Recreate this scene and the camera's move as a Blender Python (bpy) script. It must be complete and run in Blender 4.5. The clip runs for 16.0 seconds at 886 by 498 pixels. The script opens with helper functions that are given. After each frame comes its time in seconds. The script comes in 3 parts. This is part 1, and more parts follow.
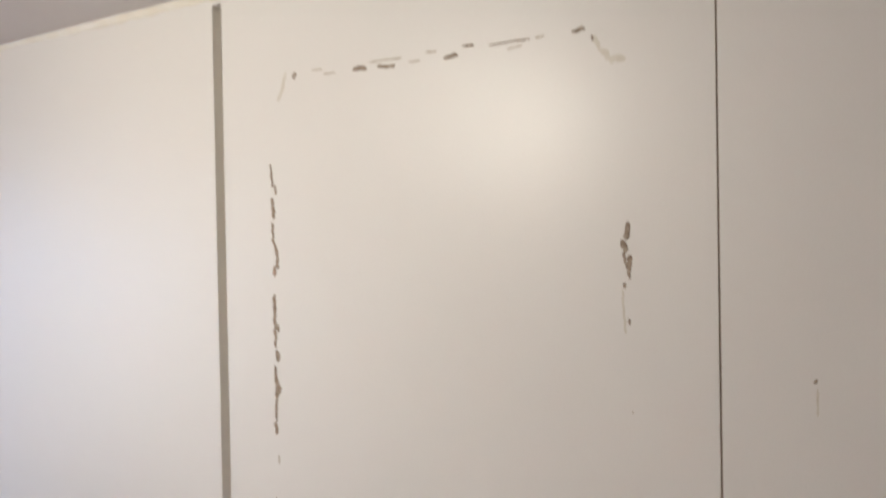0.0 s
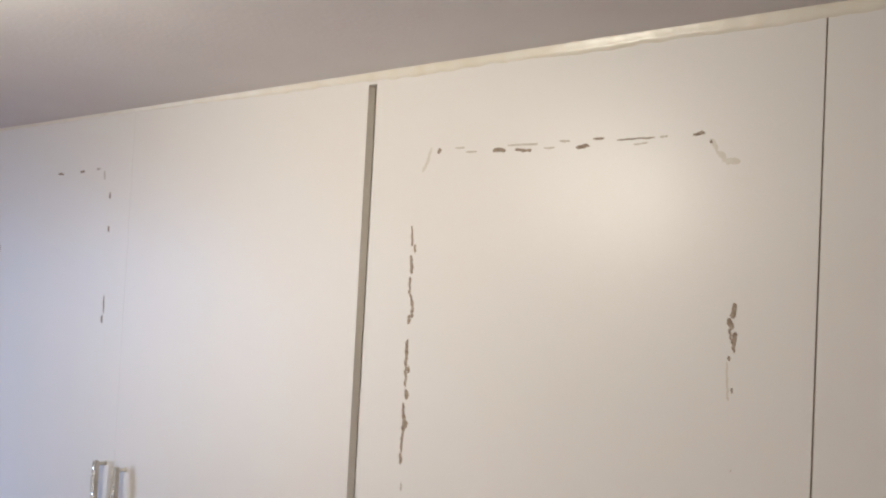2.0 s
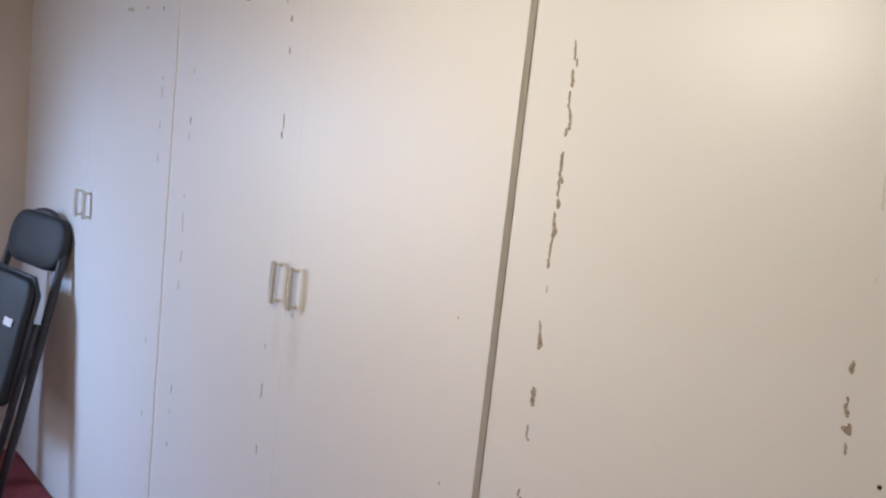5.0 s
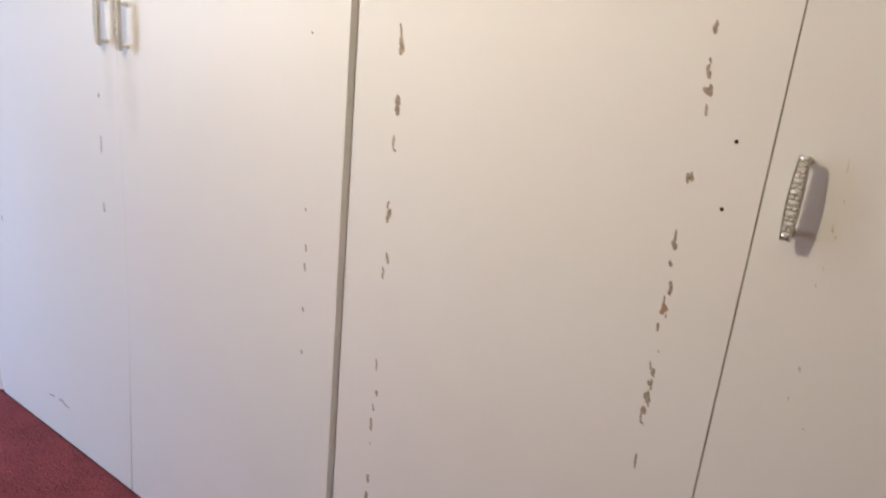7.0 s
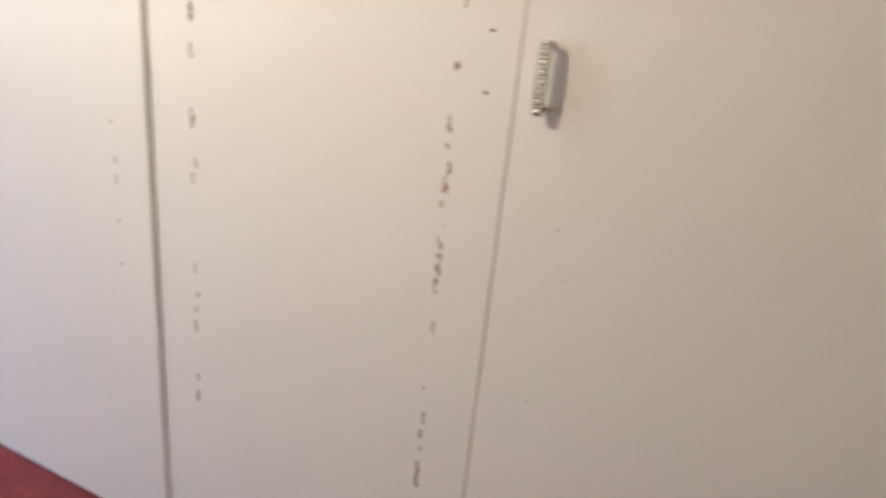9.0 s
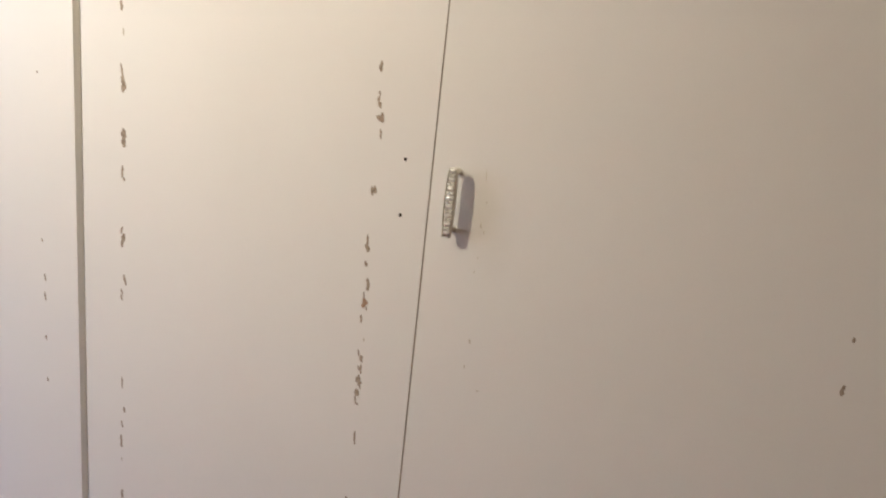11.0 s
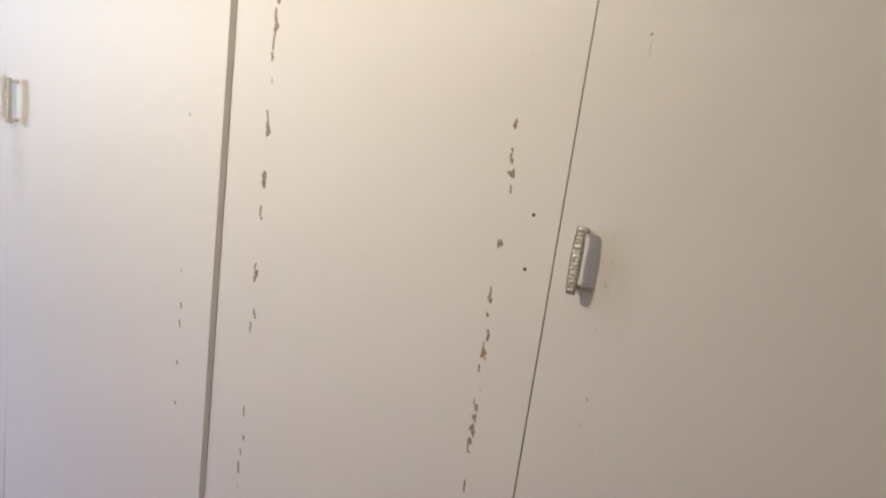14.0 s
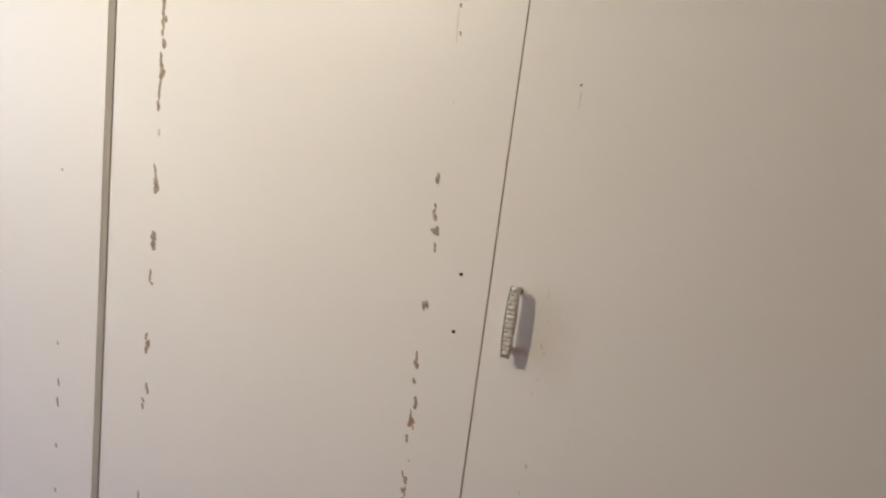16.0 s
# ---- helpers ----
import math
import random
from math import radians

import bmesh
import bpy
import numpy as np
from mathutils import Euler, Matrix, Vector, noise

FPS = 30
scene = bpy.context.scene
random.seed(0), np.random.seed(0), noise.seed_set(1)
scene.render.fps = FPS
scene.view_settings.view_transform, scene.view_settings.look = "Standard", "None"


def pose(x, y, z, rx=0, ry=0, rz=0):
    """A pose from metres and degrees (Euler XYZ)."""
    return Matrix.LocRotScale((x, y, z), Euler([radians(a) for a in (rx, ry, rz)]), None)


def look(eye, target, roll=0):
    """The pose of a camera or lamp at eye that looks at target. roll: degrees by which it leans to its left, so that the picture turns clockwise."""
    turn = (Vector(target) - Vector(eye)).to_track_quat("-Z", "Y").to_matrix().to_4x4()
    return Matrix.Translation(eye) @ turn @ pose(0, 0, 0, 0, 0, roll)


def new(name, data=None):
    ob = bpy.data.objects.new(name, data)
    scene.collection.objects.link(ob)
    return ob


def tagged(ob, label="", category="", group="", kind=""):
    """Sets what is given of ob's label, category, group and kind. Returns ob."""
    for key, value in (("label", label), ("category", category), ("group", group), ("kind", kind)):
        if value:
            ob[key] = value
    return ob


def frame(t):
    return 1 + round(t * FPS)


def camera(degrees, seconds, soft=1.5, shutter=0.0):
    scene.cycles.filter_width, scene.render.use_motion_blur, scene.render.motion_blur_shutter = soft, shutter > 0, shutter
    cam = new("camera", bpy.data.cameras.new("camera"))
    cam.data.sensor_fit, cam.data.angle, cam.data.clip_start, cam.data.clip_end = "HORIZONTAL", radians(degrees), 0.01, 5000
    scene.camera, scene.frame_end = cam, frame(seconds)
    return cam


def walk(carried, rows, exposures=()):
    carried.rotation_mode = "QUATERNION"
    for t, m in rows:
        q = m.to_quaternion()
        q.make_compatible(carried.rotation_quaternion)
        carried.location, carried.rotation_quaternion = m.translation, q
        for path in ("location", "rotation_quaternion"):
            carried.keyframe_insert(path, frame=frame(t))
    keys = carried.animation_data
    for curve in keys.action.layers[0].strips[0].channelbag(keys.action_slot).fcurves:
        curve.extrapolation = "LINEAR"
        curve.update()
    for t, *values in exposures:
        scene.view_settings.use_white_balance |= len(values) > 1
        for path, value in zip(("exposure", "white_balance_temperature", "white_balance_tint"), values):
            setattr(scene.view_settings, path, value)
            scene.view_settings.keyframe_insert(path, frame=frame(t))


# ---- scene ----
cam = camera(55.5, 16.0, soft=2.1, shutter=0.5)
PATH = [
    (0, (1.009, -0.906, 1.853), (-0.099, 0.759, 1.814), -1.0),
    (0.5, (1.041, -1.003, 1.868), (-0.084, 0.649, 1.935), -0.3),
    (1, (1.045, -1.032, 1.867), (-0.132, 0.584, 1.911), 0.2),
    (1.5, (1.03, -1.057, 1.867), (-0.168, 0.544, 1.888), 0.7),
    (2, (1.041, -1.087, 1.88), (-0.209, 0.473, 1.939), 2.9),
    (2.5, (1.093, -1.09, 1.886), (-0.209, 0.427, 1.924), 1.6),
    (3, (1.109, -1.117, 1.858), (-0.273, 0.323, 1.72), 3.9),
    (3.2, (1.103, -1.126, 1.864), (-0.256, 0.337, 1.747), 4.7),
    (5.3, (1.102, -1.138, 1.753), (-0.396, 0.157, 1.468), 6.1),
    (5.5, (1.094, -1.141, 1.745), (-0.315, 0.235, 1.398), 5.6),
    (6, (1.102, -1.106, 1.685), (-0.164, 0.352, 1.162), 3.8),
    (6.5, (1.102, -1.126, 1.643), (-0.111, 0.331, 1.005), 4.6),
    (7, (1.075, -1.135, 1.612), (-0.039, 0.37, 0.91), 5.5),
    (7.5, (1.059, -1.129, 1.592), (0.031, 0.391, 0.796), 5.6),
    (8, (1.085, -1.142, 1.564), (0.077, 0.353, 0.7), 6.6),
    (8.5, (1.157, -1.168, 1.584), (0.207, 0.368, 0.722), 6.6),
    (9, (1.232, -1.191, 1.604), (0.447, 0.452, 0.776), 5.9),
    (9.2, (1.258, -1.195, 1.602), (0.556, 0.498, 0.801), 6.0),
    (11.3, (1.3, -1.241, 1.663), (0.564, 0.533, 1.107), 6.4),
    (11.5, (1.297, -1.242, 1.666), (0.53, 0.524, 1.123), 6.8),
    (12, (1.291, -1.246, 1.672), (0.481, 0.505, 1.143), 6.9),
    (12.5, (1.283, -1.24, 1.667), (0.457, 0.495, 1.113), 7.5),
    (13, (1.268, -1.249, 1.664), (0.341, 0.434, 1.109), 8.4),
    (13.5, (1.268, -1.267, 1.67), (0.305, 0.403, 1.139), 8.0),
    (14, (1.273, -1.275, 1.674), (0.314, 0.402, 1.157), 7.8),
    (14.5, (1.264, -1.254, 1.685), (0.375, 0.457, 1.154), 7.4),
    (15, (1.226, -1.227, 1.705), (0.502, 0.574, 1.223), 6.9),
    (15.5, (1.168, -1.215, 1.703), (0.49, 0.608, 1.237), 7.9),
    (16, (1.135, -1.216, 1.714), (0.443, 0.606, 1.269), 7.3),
]
EXPOSURES = [(0.0, -0.23, 6150, 16), (3.0, -0.27, 6280, 16), (4.5, -0.21, 6400, 16), (5.5, -0.18, 6450, 16), (6.0, -0.13, 6450, 16),
             (6.5, 0.04, 6580, 15), (7.0, 0.29, 6680, 15), (7.5, 0.41, 6720, 14), (8.0, 0.51, 6760, 13), (9.0, 0.54, 6850, 12),
             (11.5, 0.27, 6730, 13), (14.0, 0.19, 6620, 13), (14.5, 0.08, 6580, 13), (15.0, 0.11, 6550, 13), (16.0, 0.10, 6550, 13)]
walk(cam, [(t, look(eye, target, roll)) for t, eye, target, roll in PATH], EXPOSURES)

# ---- world, sun and lamps ----
world = bpy.data.worlds.new("sky")
scene.world = world
world.use_nodes = True
_n = world.node_tree.nodes
_sky = _n.new("ShaderNodeTexSky")
_sky.sky_type, _sky.sun_disc = "NISHITA", False
_sky.sun_elevation, _sky.sun_rotation = radians(38), radians(200)
world.node_tree.links.new(_sky.outputs[0], _n["Background"].inputs[0])
_n["Background"].inputs[1].default_value = 0.14


def lamp(name, kind, place, energy, colour):
    data = bpy.data.lights.new(name, kind)
    data.energy, data.color = energy, colour
    ob = new(name, data)
    ob.matrix_world = place
    return data


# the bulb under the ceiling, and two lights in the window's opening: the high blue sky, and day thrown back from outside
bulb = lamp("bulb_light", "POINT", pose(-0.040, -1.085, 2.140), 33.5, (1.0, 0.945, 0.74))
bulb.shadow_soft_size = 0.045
sky_light = lamp("sky_light", "AREA", look((-3.33, -1.95, 1.82), (-1.85, 0.0, 0.15)), 17.5, (0.34, 0.58, 1.0))
sky_light.shape, sky_light.size, sky_light.size_y = "RECTANGLE", 0.60, 0.50
sky_light.spread = radians(86)
day_light = lamp("day_light", "AREA", look((-3.38, -2.10, 1.35), (-2.38, -1.62, 1.50)), 24, (0.77, 0.88, 1.0))
day_light.shape, day_light.size, day_light.size_y = "RECTANGLE", 1.35, 1.35

# ---- materials ----


def material(name, colour, rough=0.5, metal=0.0, second=None, scale=6.0, amount=0.5, bump=0.0, bump_scale=200.0,
             grain=None, transmission=0.0, ior=1.45):
    """A principled surface: two colours mixed by a coarse and a fine noise, gloss that varies, and fine relief."""
    m = bpy.data.materials.new(name)
    m.use_nodes = True
    nodes, links = m.node_tree.nodes, m.node_tree.links
    b = nodes["Principled BSDF"]
    b.inputs["Roughness"].default_value = rough
    b.inputs["Metallic"].default_value = metal
    b.inputs["IOR"].default_value = ior
    b.inputs["Transmission Weight"].default_value = transmission
    place = nodes.new("ShaderNodeNewGeometry").outputs["Position"]

    def cloud(size, detail=4.0):
        t = nodes.new("ShaderNodeTexNoise")
        t.inputs["Scale"].default_value, t.inputs["Detail"].default_value = size, detail
        links.new(place, t.inputs["Vector"])
        return t.outputs["Fac"]

    def ramp(value, low, high):
        r = nodes.new("ShaderNodeMapRange")
        r.inputs["From Min"].default_value, r.inputs["From Max"].default_value = low, high
        links.new(value, r.inputs["Value"])
        return r.outputs[0]

    def mix(fac, a, c):
        x = nodes.new("ShaderNodeMix")
        x.data_type = "RGBA"
        links.new(fac, x.inputs["Factor"])
        for sock, v in ((x.inputs[6], a), (x.inputs[7], c)):
            if isinstance(v, tuple):
                sock.default_value = (*v, 1)
            else:
                links.new(v, sock)
        return x.outputs[2]

    col = colour
    if second:
        f = nodes.new("ShaderNodeMath")
        f.operation = "MULTIPLY"
        f.inputs[1].default_value = amount
        links.new(ramp(cloud(scale), 0.35, 0.7), f.inputs[0])
        col = mix(f.outputs[0], colour, second)
    if grain:
        f = nodes.new("ShaderNodeMath")
        f.operation = "MULTIPLY"
        f.inputs[1].default_value = grain[2]
        links.new(ramp(cloud(grain[1], 2.0), 0.42, 0.68), f.inputs[0])
        col = mix(f.outputs[0], col, grain[0])
    if isinstance(col, tuple):
        b.inputs["Base Color"].default_value = (*col, 1)
    else:
        links.new(col, b.inputs["Base Color"])
    r = nodes.new("ShaderNodeMapRange")
    r.inputs["To Min"].default_value, r.inputs["To Max"].default_value = rough * 0.88, min(1, rough * 1.12)
    links.new(cloud(scale * 2.3), r.inputs["Value"])
    links.new(r.outputs[0], b.inputs["Roughness"])
    if bump:
        n = nodes.new("ShaderNodeBump")
        n.inputs["Strength"].default_value = bump
        n.inputs["Distance"].default_value = 0.002
        links.new(cloud(bump_scale, 3.0), n.inputs["Height"])
        links.new(n.outputs[0], b.inputs["Normal"])
    return m


DOOR = material("white_melamine", (0.80, 0.778, 0.755), 0.40, second=(0.775, 0.74, 0.70), scale=1.7, amount=0.5,
                bump=0.05, bump_scale=90, ior=1.52, grain=(( 0.73, 0.70, 0.65), 420, 0.18))


def stain(m, marks, tint):
    """Old finger grease on a surface: soft patches (x, z, half width, half height, amount), broken up by a noise."""
    nodes, links = m.node_tree.nodes, m.node_tree.links
    b = nodes["Principled BSDF"]
    base = b.inputs["Base Color"].links[0].from_socket
    place = nodes.new("ShaderNodeNewGeometry").outputs["Position"]
    cloud = nodes.new("ShaderNodeTexNoise")
    cloud.inputs["Scale"].default_value, cloud.inputs["Detail"].default_value = 26, 5
    links.new(place, cloud.inputs["Vector"])
    for x, z, half_x, half_z, amount in marks:
        shape = nodes.new("ShaderNodeMapping")
        shape.inputs["Location"].default_value = (-x / half_x, 0, -z / half_z)
        shape.inputs["Scale"].default_value = (1 / half_x, 4, 1 / half_z)
        links.new(place, shape.inputs["Vector"])
        far = nodes.new("ShaderNodeVectorMath")
        far.operation = "LENGTH"
        links.new(shape.outputs[0], far.inputs[0])
        fade = nodes.new("ShaderNodeMapRange")
        fade.interpolation_type = "SMOOTHSTEP"
        fade.inputs["From Min"].default_value, fade.inputs["From Max"].default_value = 1.0, 0.1
        fade.inputs["To Max"].default_value = amount * 2
        links.new(far.outputs["Value"], fade.inputs["Value"])
        weight = nodes.new("ShaderNodeMath")
        weight.operation = "MULTIPLY"
        links.new(fade.outputs[0], weight.inputs[0])
        links.new(cloud.outputs["Fac"], weight.inputs[1])
        x_mix = nodes.new("ShaderNodeMix")
        x_mix.data_type = "RGBA"
        links.new(weight.outputs[0], x_mix.inputs["Factor"])
        links.new(base, x_mix.inputs[6])
        x_mix.inputs[7].default_value = (*tint, 1)
        base = x_mix.outputs[2]
    links.new(base, b.inputs["Base Color"])


stain(DOOR, [(-0.735, 1.20, 0.050, 0.17, 0.26), (-0.825, 1.20, 0.035, 0.13, 0.18), (0.880, 1.30, 0.05, 0.13, 0.14)], (0.55, 0.50, 0.44))
EDGE = material("door_edge_band", (0.86, 0.83, 0.78), 0.45, second=(0.82, 0.78, 0.72), scale=9, amount=0.6)
# brown for the two edges that meet at the near seam, matching its tone
BROWN_EDGE = material("brown_edge_band", (0.52, 0.43, 0.34), 0.6, second=(0.36, 0.28, 0.21), scale=40, amount=0.8)
SEAM_BROWN = material("seam_brown", (0.40, 0.32, 0.25), 0.6, second=(0.28, 0.215, 0.16), scale=30, amount=0.8)
CARCASS = material("carcass_board", (0.82, 0.78, 0.71), 0.6, second=(0.75, 0.70, 0.63), scale=5)
WALL = material("wall_paint", (0.74, 0.65, 0.56), 0.85, second=(0.68, 0.59, 0.50), scale=2.5, bump=0.25, bump_scale=160)
# for the unseen walls: a brown picked dark so they throw back less light
DARK_WALL = material("dark_brown_wall", (0.29, 0.235, 0.18), 0.85, second=(0.24, 0.19, 0.145), scale=3.5, bump=0.2, bump_scale=140)
CEILING = material("ceiling_paint", (0.88, 0.87, 0.86), 0.9, second=(0.82, 0.80, 0.79), scale=3.0, amount=0.7,
                   bump=0.3, bump_scale=120)
CAULK = material("yellowed_sealant", (0.82, 0.78, 0.69), 0.30, second=(0.76, 0.69, 0.56), scale=22, amount=0.8, bump=0.35,
                 bump_scale=60)
# unseen floor's tone, kept dark so the carpet's edge at the doors reads dark
SUBFLOOR = material("dark_subfloor", (0.17, 0.075, 0.07), 0.9, second=(0.12, 0.055, 0.05), scale=14)
CARPET = material("red_carpet", (0.275, 0.058, 0.066), 0.95, second=(0.195, 0.040, 0.046), scale=9, amount=1.0, bump=1.0,
                  bump_scale=420, grain=((0.34, 0.095, 0.105), 110, 0.5))
CHIP = material("bared_board", (0.36, 0.275, 0.21), 0.85, second=(0.20, 0.145, 0.105), scale=130, amount=1.0, bump=0.8,
                bump_scale=500, grain=((0.58, 0.50, 0.41), 150, 0.55))
FAINT = material("glue_trace", (0.56, 0.50, 0.43), 0.6, second=(0.46, 0.40, 0.33), scale=150, amount=0.9,
                 grain=((0.72, 0.68, 0.62), 200, 0.5))
RUST = material("rusty_board", (0.46, 0.30, 0.205), 0.85, second=(0.28, 0.165, 0.11), scale=150, amount=0.8, bump=0.7,
                bump_scale=600)
SMEAR = material("dried_glue", (0.70, 0.66, 0.59), 0.36, second=(0.61, 0.56, 0.48), scale=60, amount=0.8)
HOLE_SHADE = material("hole_shade", (0.03, 0.02, 0.015), 0.9)
NICKEL = material("worn_nickel", (0.70, 0.665, 0.59), 0.44, metal=1.0, second=(0.56, 0.53, 0.46), scale=60, amount=0.7)
CRYSTAL = material("foiled_crystal", (0.95, 0.94, 0.90), 0.11, metal=0.48, ior=1.75)
STEEL = material("dark_grey_enamel", (0.034, 0.036, 0.041), 0.45, second=(0.05, 0.052, 0.058), scale=30)
VINYL = material("black_vinyl", (0.014, 0.015, 0.017), 0.55, second=(0.024, 0.025, 0.028), scale=18, bump=0.4, bump_scale=700)
PAPER = material("paper_sticker", (0.72, 0.70, 0.67), 0.7, second=(0.55, 0.53, 0.50), scale=90)
FRAME_WHITE = material("white_gloss_paint", (0.80, 0.79, 0.76), 0.35, second=(0.74, 0.72, 0.68), scale=4)

# ---- building helpers ----


def part(name, bm, mat, parent=None, label="", smooth=False):
    me = bpy.data.meshes.new(name)
    bm.to_mesh(me)
    bm.free()
    for m in (mat if isinstance(mat, (list, tuple)) else (mat,)):
        me.materials.append(m)
    if smooth:
        for p in me.polygons:
            p.use_smooth = True
    ob = new(name, me)
    ob.parent = parent
    if label:
        tagged(ob, label)
    return ob


def thing(name, place=None):
    ob = new(name)
    ob.empty_display_size = 0.1
    ob.matrix_world = place or Matrix()
    return ob


def box(bm, x0, x1, y0, y1, z0, z1, bevel=0.0):
    made = bmesh.ops.create_cube(bm, size=1.0)["verts"]
    bmesh.ops.transform(bm, verts=made, matrix=Matrix.LocRotScale(
        ((x0 + x1) / 2, (y0 + y1) / 2, (z0 + z1) / 2), None, (x1 - x0, y1 - y0, z1 - z0)))
    if bevel:
        edges = list({e for v in made for e in v.link_edges})
        bmesh.ops.bevel(bm, geom=edges, offset=bevel, segments=2, affect="EDGES", profile=0.6)
    return bm


def block(name, spans, mat, parent=None, bevel=0.0, label=""):
    bm = bmesh.new()
    for s in spans:
        box(bm, *s, bevel)
    return part(name, bm, mat, parent, label)


def tube(bm, points, radius, sides=10, caps=True):
    """A round tube along points, with its ends closed."""
    rings, pts = [], [Vector(p) for p in points]
    side = None
    for i, p in enumerate(pts):
        way = (pts[min(i + 1, len(pts) - 1)] - pts[max(i - 1, 0)]).normalized()
        if side is None:
            side = way.orthogonal().normalized()
        side = (side - way * side.dot(way)).normalized()
        up = way.cross(side)
        r = radius[i] if isinstance(radius, (list, tuple)) else radius
        rings.append([bm.verts.new(p + (side * math.cos(a) + up * math.sin(a)) * r)
                      for a in (2 * math.pi * k / sides for k in range(sides))])
    for a, b in zip(rings, rings[1:]):
        for k in range(sides):
            bm.faces.new((a[k], a[(k + 1) % sides], b[(k + 1) % sides], b[k]))
    if caps:
        bm.faces.new(rings[0][::-1])
        bm.faces.new(rings[-1])
    return bm


# ---- the room ----
X_LEFT, X_RIGHT, Y_BACK, Z_CEIL = -3.27, 1.85, -3.30, 2.235
Z_TOP = 2.214          # upper edge of the doors
DOOR_THICK = 0.0175

tagged(block("floor", [(X_LEFT - 0.2, X_RIGHT + 0.2, Y_BACK - 0.2, 0.70, -0.12, -0.014)], SUBFLOOR),
       "unseen floor under the carpet, dark so the carpet's edge reads dark", "floor", kind="structure")
bm = bmesh.new()
box(bm, X_LEFT + 0.001, X_RIGHT - 0.001, Y_BACK + 0.001, -0.0010, -0.0135, 0.0, 0.002)
carpet = tagged(part("carpet", bm, CARPET), "worn dark red short-pile carpet, fitted wall to wall", "carpet", kind="structure")
tagged(block("ceiling", [(X_LEFT - 0.2, X_RIGHT + 0.2, Y_BACK - 0.2, 0.70, Z_CEIL, Z_CEIL + 0.12)], CEILING),
       "matt off-white painted ceiling with faint smudges", "ceiling", kind="structure")
tagged(block("wall_north", [(X_LEFT - 0.2, X_RIGHT + 0.2, 0.60, 0.70, 0, Z_CEIL)], WALL),
       "plain beige wall behind the wardrobes", "wall", kind="structure")
# south and east walls are out of view, darkened to cut bounced light
tagged(block("wall_south", [(X_LEFT - 0.2, X_RIGHT + 0.2, Y_BACK - 0.1, Y_BACK, 0, Z_CEIL)], DARK_WALL),
       "unseen wall facing the wardrobes, dark brown to bounce less light", "wall", kind="structure")
tagged(block("wall_east", [(X_RIGHT, X_RIGHT + 0.1, Y_BACK, 0.60, 0, Z_CEIL)], DARK_WALL),
       "unseen side wall, dark brown to bounce less light", "wall", kind="structure")
# west wall with the window's opening through it
WY0, WY1, WZ0, WZ1 = -2.85, -1.35, 0.60, 2.10
tagged(block("wall_west", [(X_LEFT - 0.14, X_LEFT, Y_BACK, WY0, 0, Z_CEIL), (X_LEFT - 0.14, X_LEFT, WY1, 0.60, 0, Z_CEIL),
                           (X_LEFT - 0.14, X_LEFT, WY0, WY1, 0, WZ0), (X_LEFT - 0.14, X_LEFT, WY0, WY1, WZ1, Z_CEIL)], WALL),
       "plain warm beige painted wall beside the wardrobes", "wall", kind="structure")
window = tagged(thing("window_1", pose(X_LEFT - 0.10, (WY0 + WY1) / 2, WZ0)), "white painted window frame in the side wall", "window",
                kind="structure")
w2, h2 = (WY1 - WY0) / 2, WZ1 - WZ0
block("window_frame", [(-0.03, 0.03, -w2, -w2 + 0.05, 0, h2), (-0.03, 0.03, w2 - 0.05, w2, 0, h2),
                       (-0.03, 0.03, -w2 + 0.05, w2 - 0.05, 0, 0.05), (-0.03, 0.03, -w2 + 0.05, w2 - 0.05, h2 - 0.05, h2)],
      FRAME_WHITE, window)
block("window_sill", [(0.03, 0.16, -w2, w2, -0.03, 0.0)], FRAME_WHITE, window, 0.004)

# ---- the fitted wardrobes ----
# bay: divider boards stand behind the wide gaps; doors hang in front
GAP = 0.020
S_FAR, SEAM_FAR, S_MID, SEAM_MID, SEAM_NEAR, S_NEAR = -1.592, -2.390, -0.020, -0.785, 0.757, 1.514


def wardrobe(name_label, x0, x1, backer_inset=0.0, side_back=0.0, infill=0.0):
    w = tagged(thing("wardrobe", pose(x0, 0, 0)), name_label, "wardrobe", group="fitted wardrobes along one wall")
    L = x1 - x0
    y0 = DOOR_THICK + 0.0015
    block("side_panel", [(0, 0.018, y0, 0.58, 0.0, Z_CEIL - 0.002)], CARCASS, w)
    block("side_panel", [(L - 0.018, L, y0 + side_back, 0.58, 0.0, Z_CEIL - 0.002)], CARCASS, w)
    block("top_panel", [(0.018, L - 0.018, y0, 0.58, Z_CEIL - 0.022, Z_CEIL - 0.004)], CARCASS, w)
    # unseen board added behind the pair's seam; its set-back tunes how dark it looks
    block("seam_backer", [(L / 2 - 0.03, L / 2 + 0.03, y0 + backer_inset, y0 + backer_inset + 0.018, 0.05, Z_CEIL - 0.022)], CARCASS, w)
    block("base_panel", [(0.018, L - 0.018, y0 + 0.05, 0.58, 0.003, 0.05)], CARCASS, w)
    block("back_panel", [(0.018, L - 0.018, 0.58, 0.59, 0.05, Z_CEIL - 0.022)], CARCASS, w)
    g = GAP / 2 - 0.0002
    block("gap_filler", [(0, g, 0.0, DOOR_THICK, Z_TOP, Z_CEIL - 0.001)], DOOR, w)
    block("gap_filler", [(L - g, L, 0.0, DOOR_THICK, Z_TOP, Z_CEIL - 0.001)], DOOR, w)
    # infill added near the doors' face, so the far gap reads light
    if infill:
        block("gap_infill", [(L - GAP / 2 + 0.0003, L + GAP / 2 - 0.0003, infill, DOOR_THICK, 0.006, Z_TOP - 0.001)], EDGE, w)
    return w


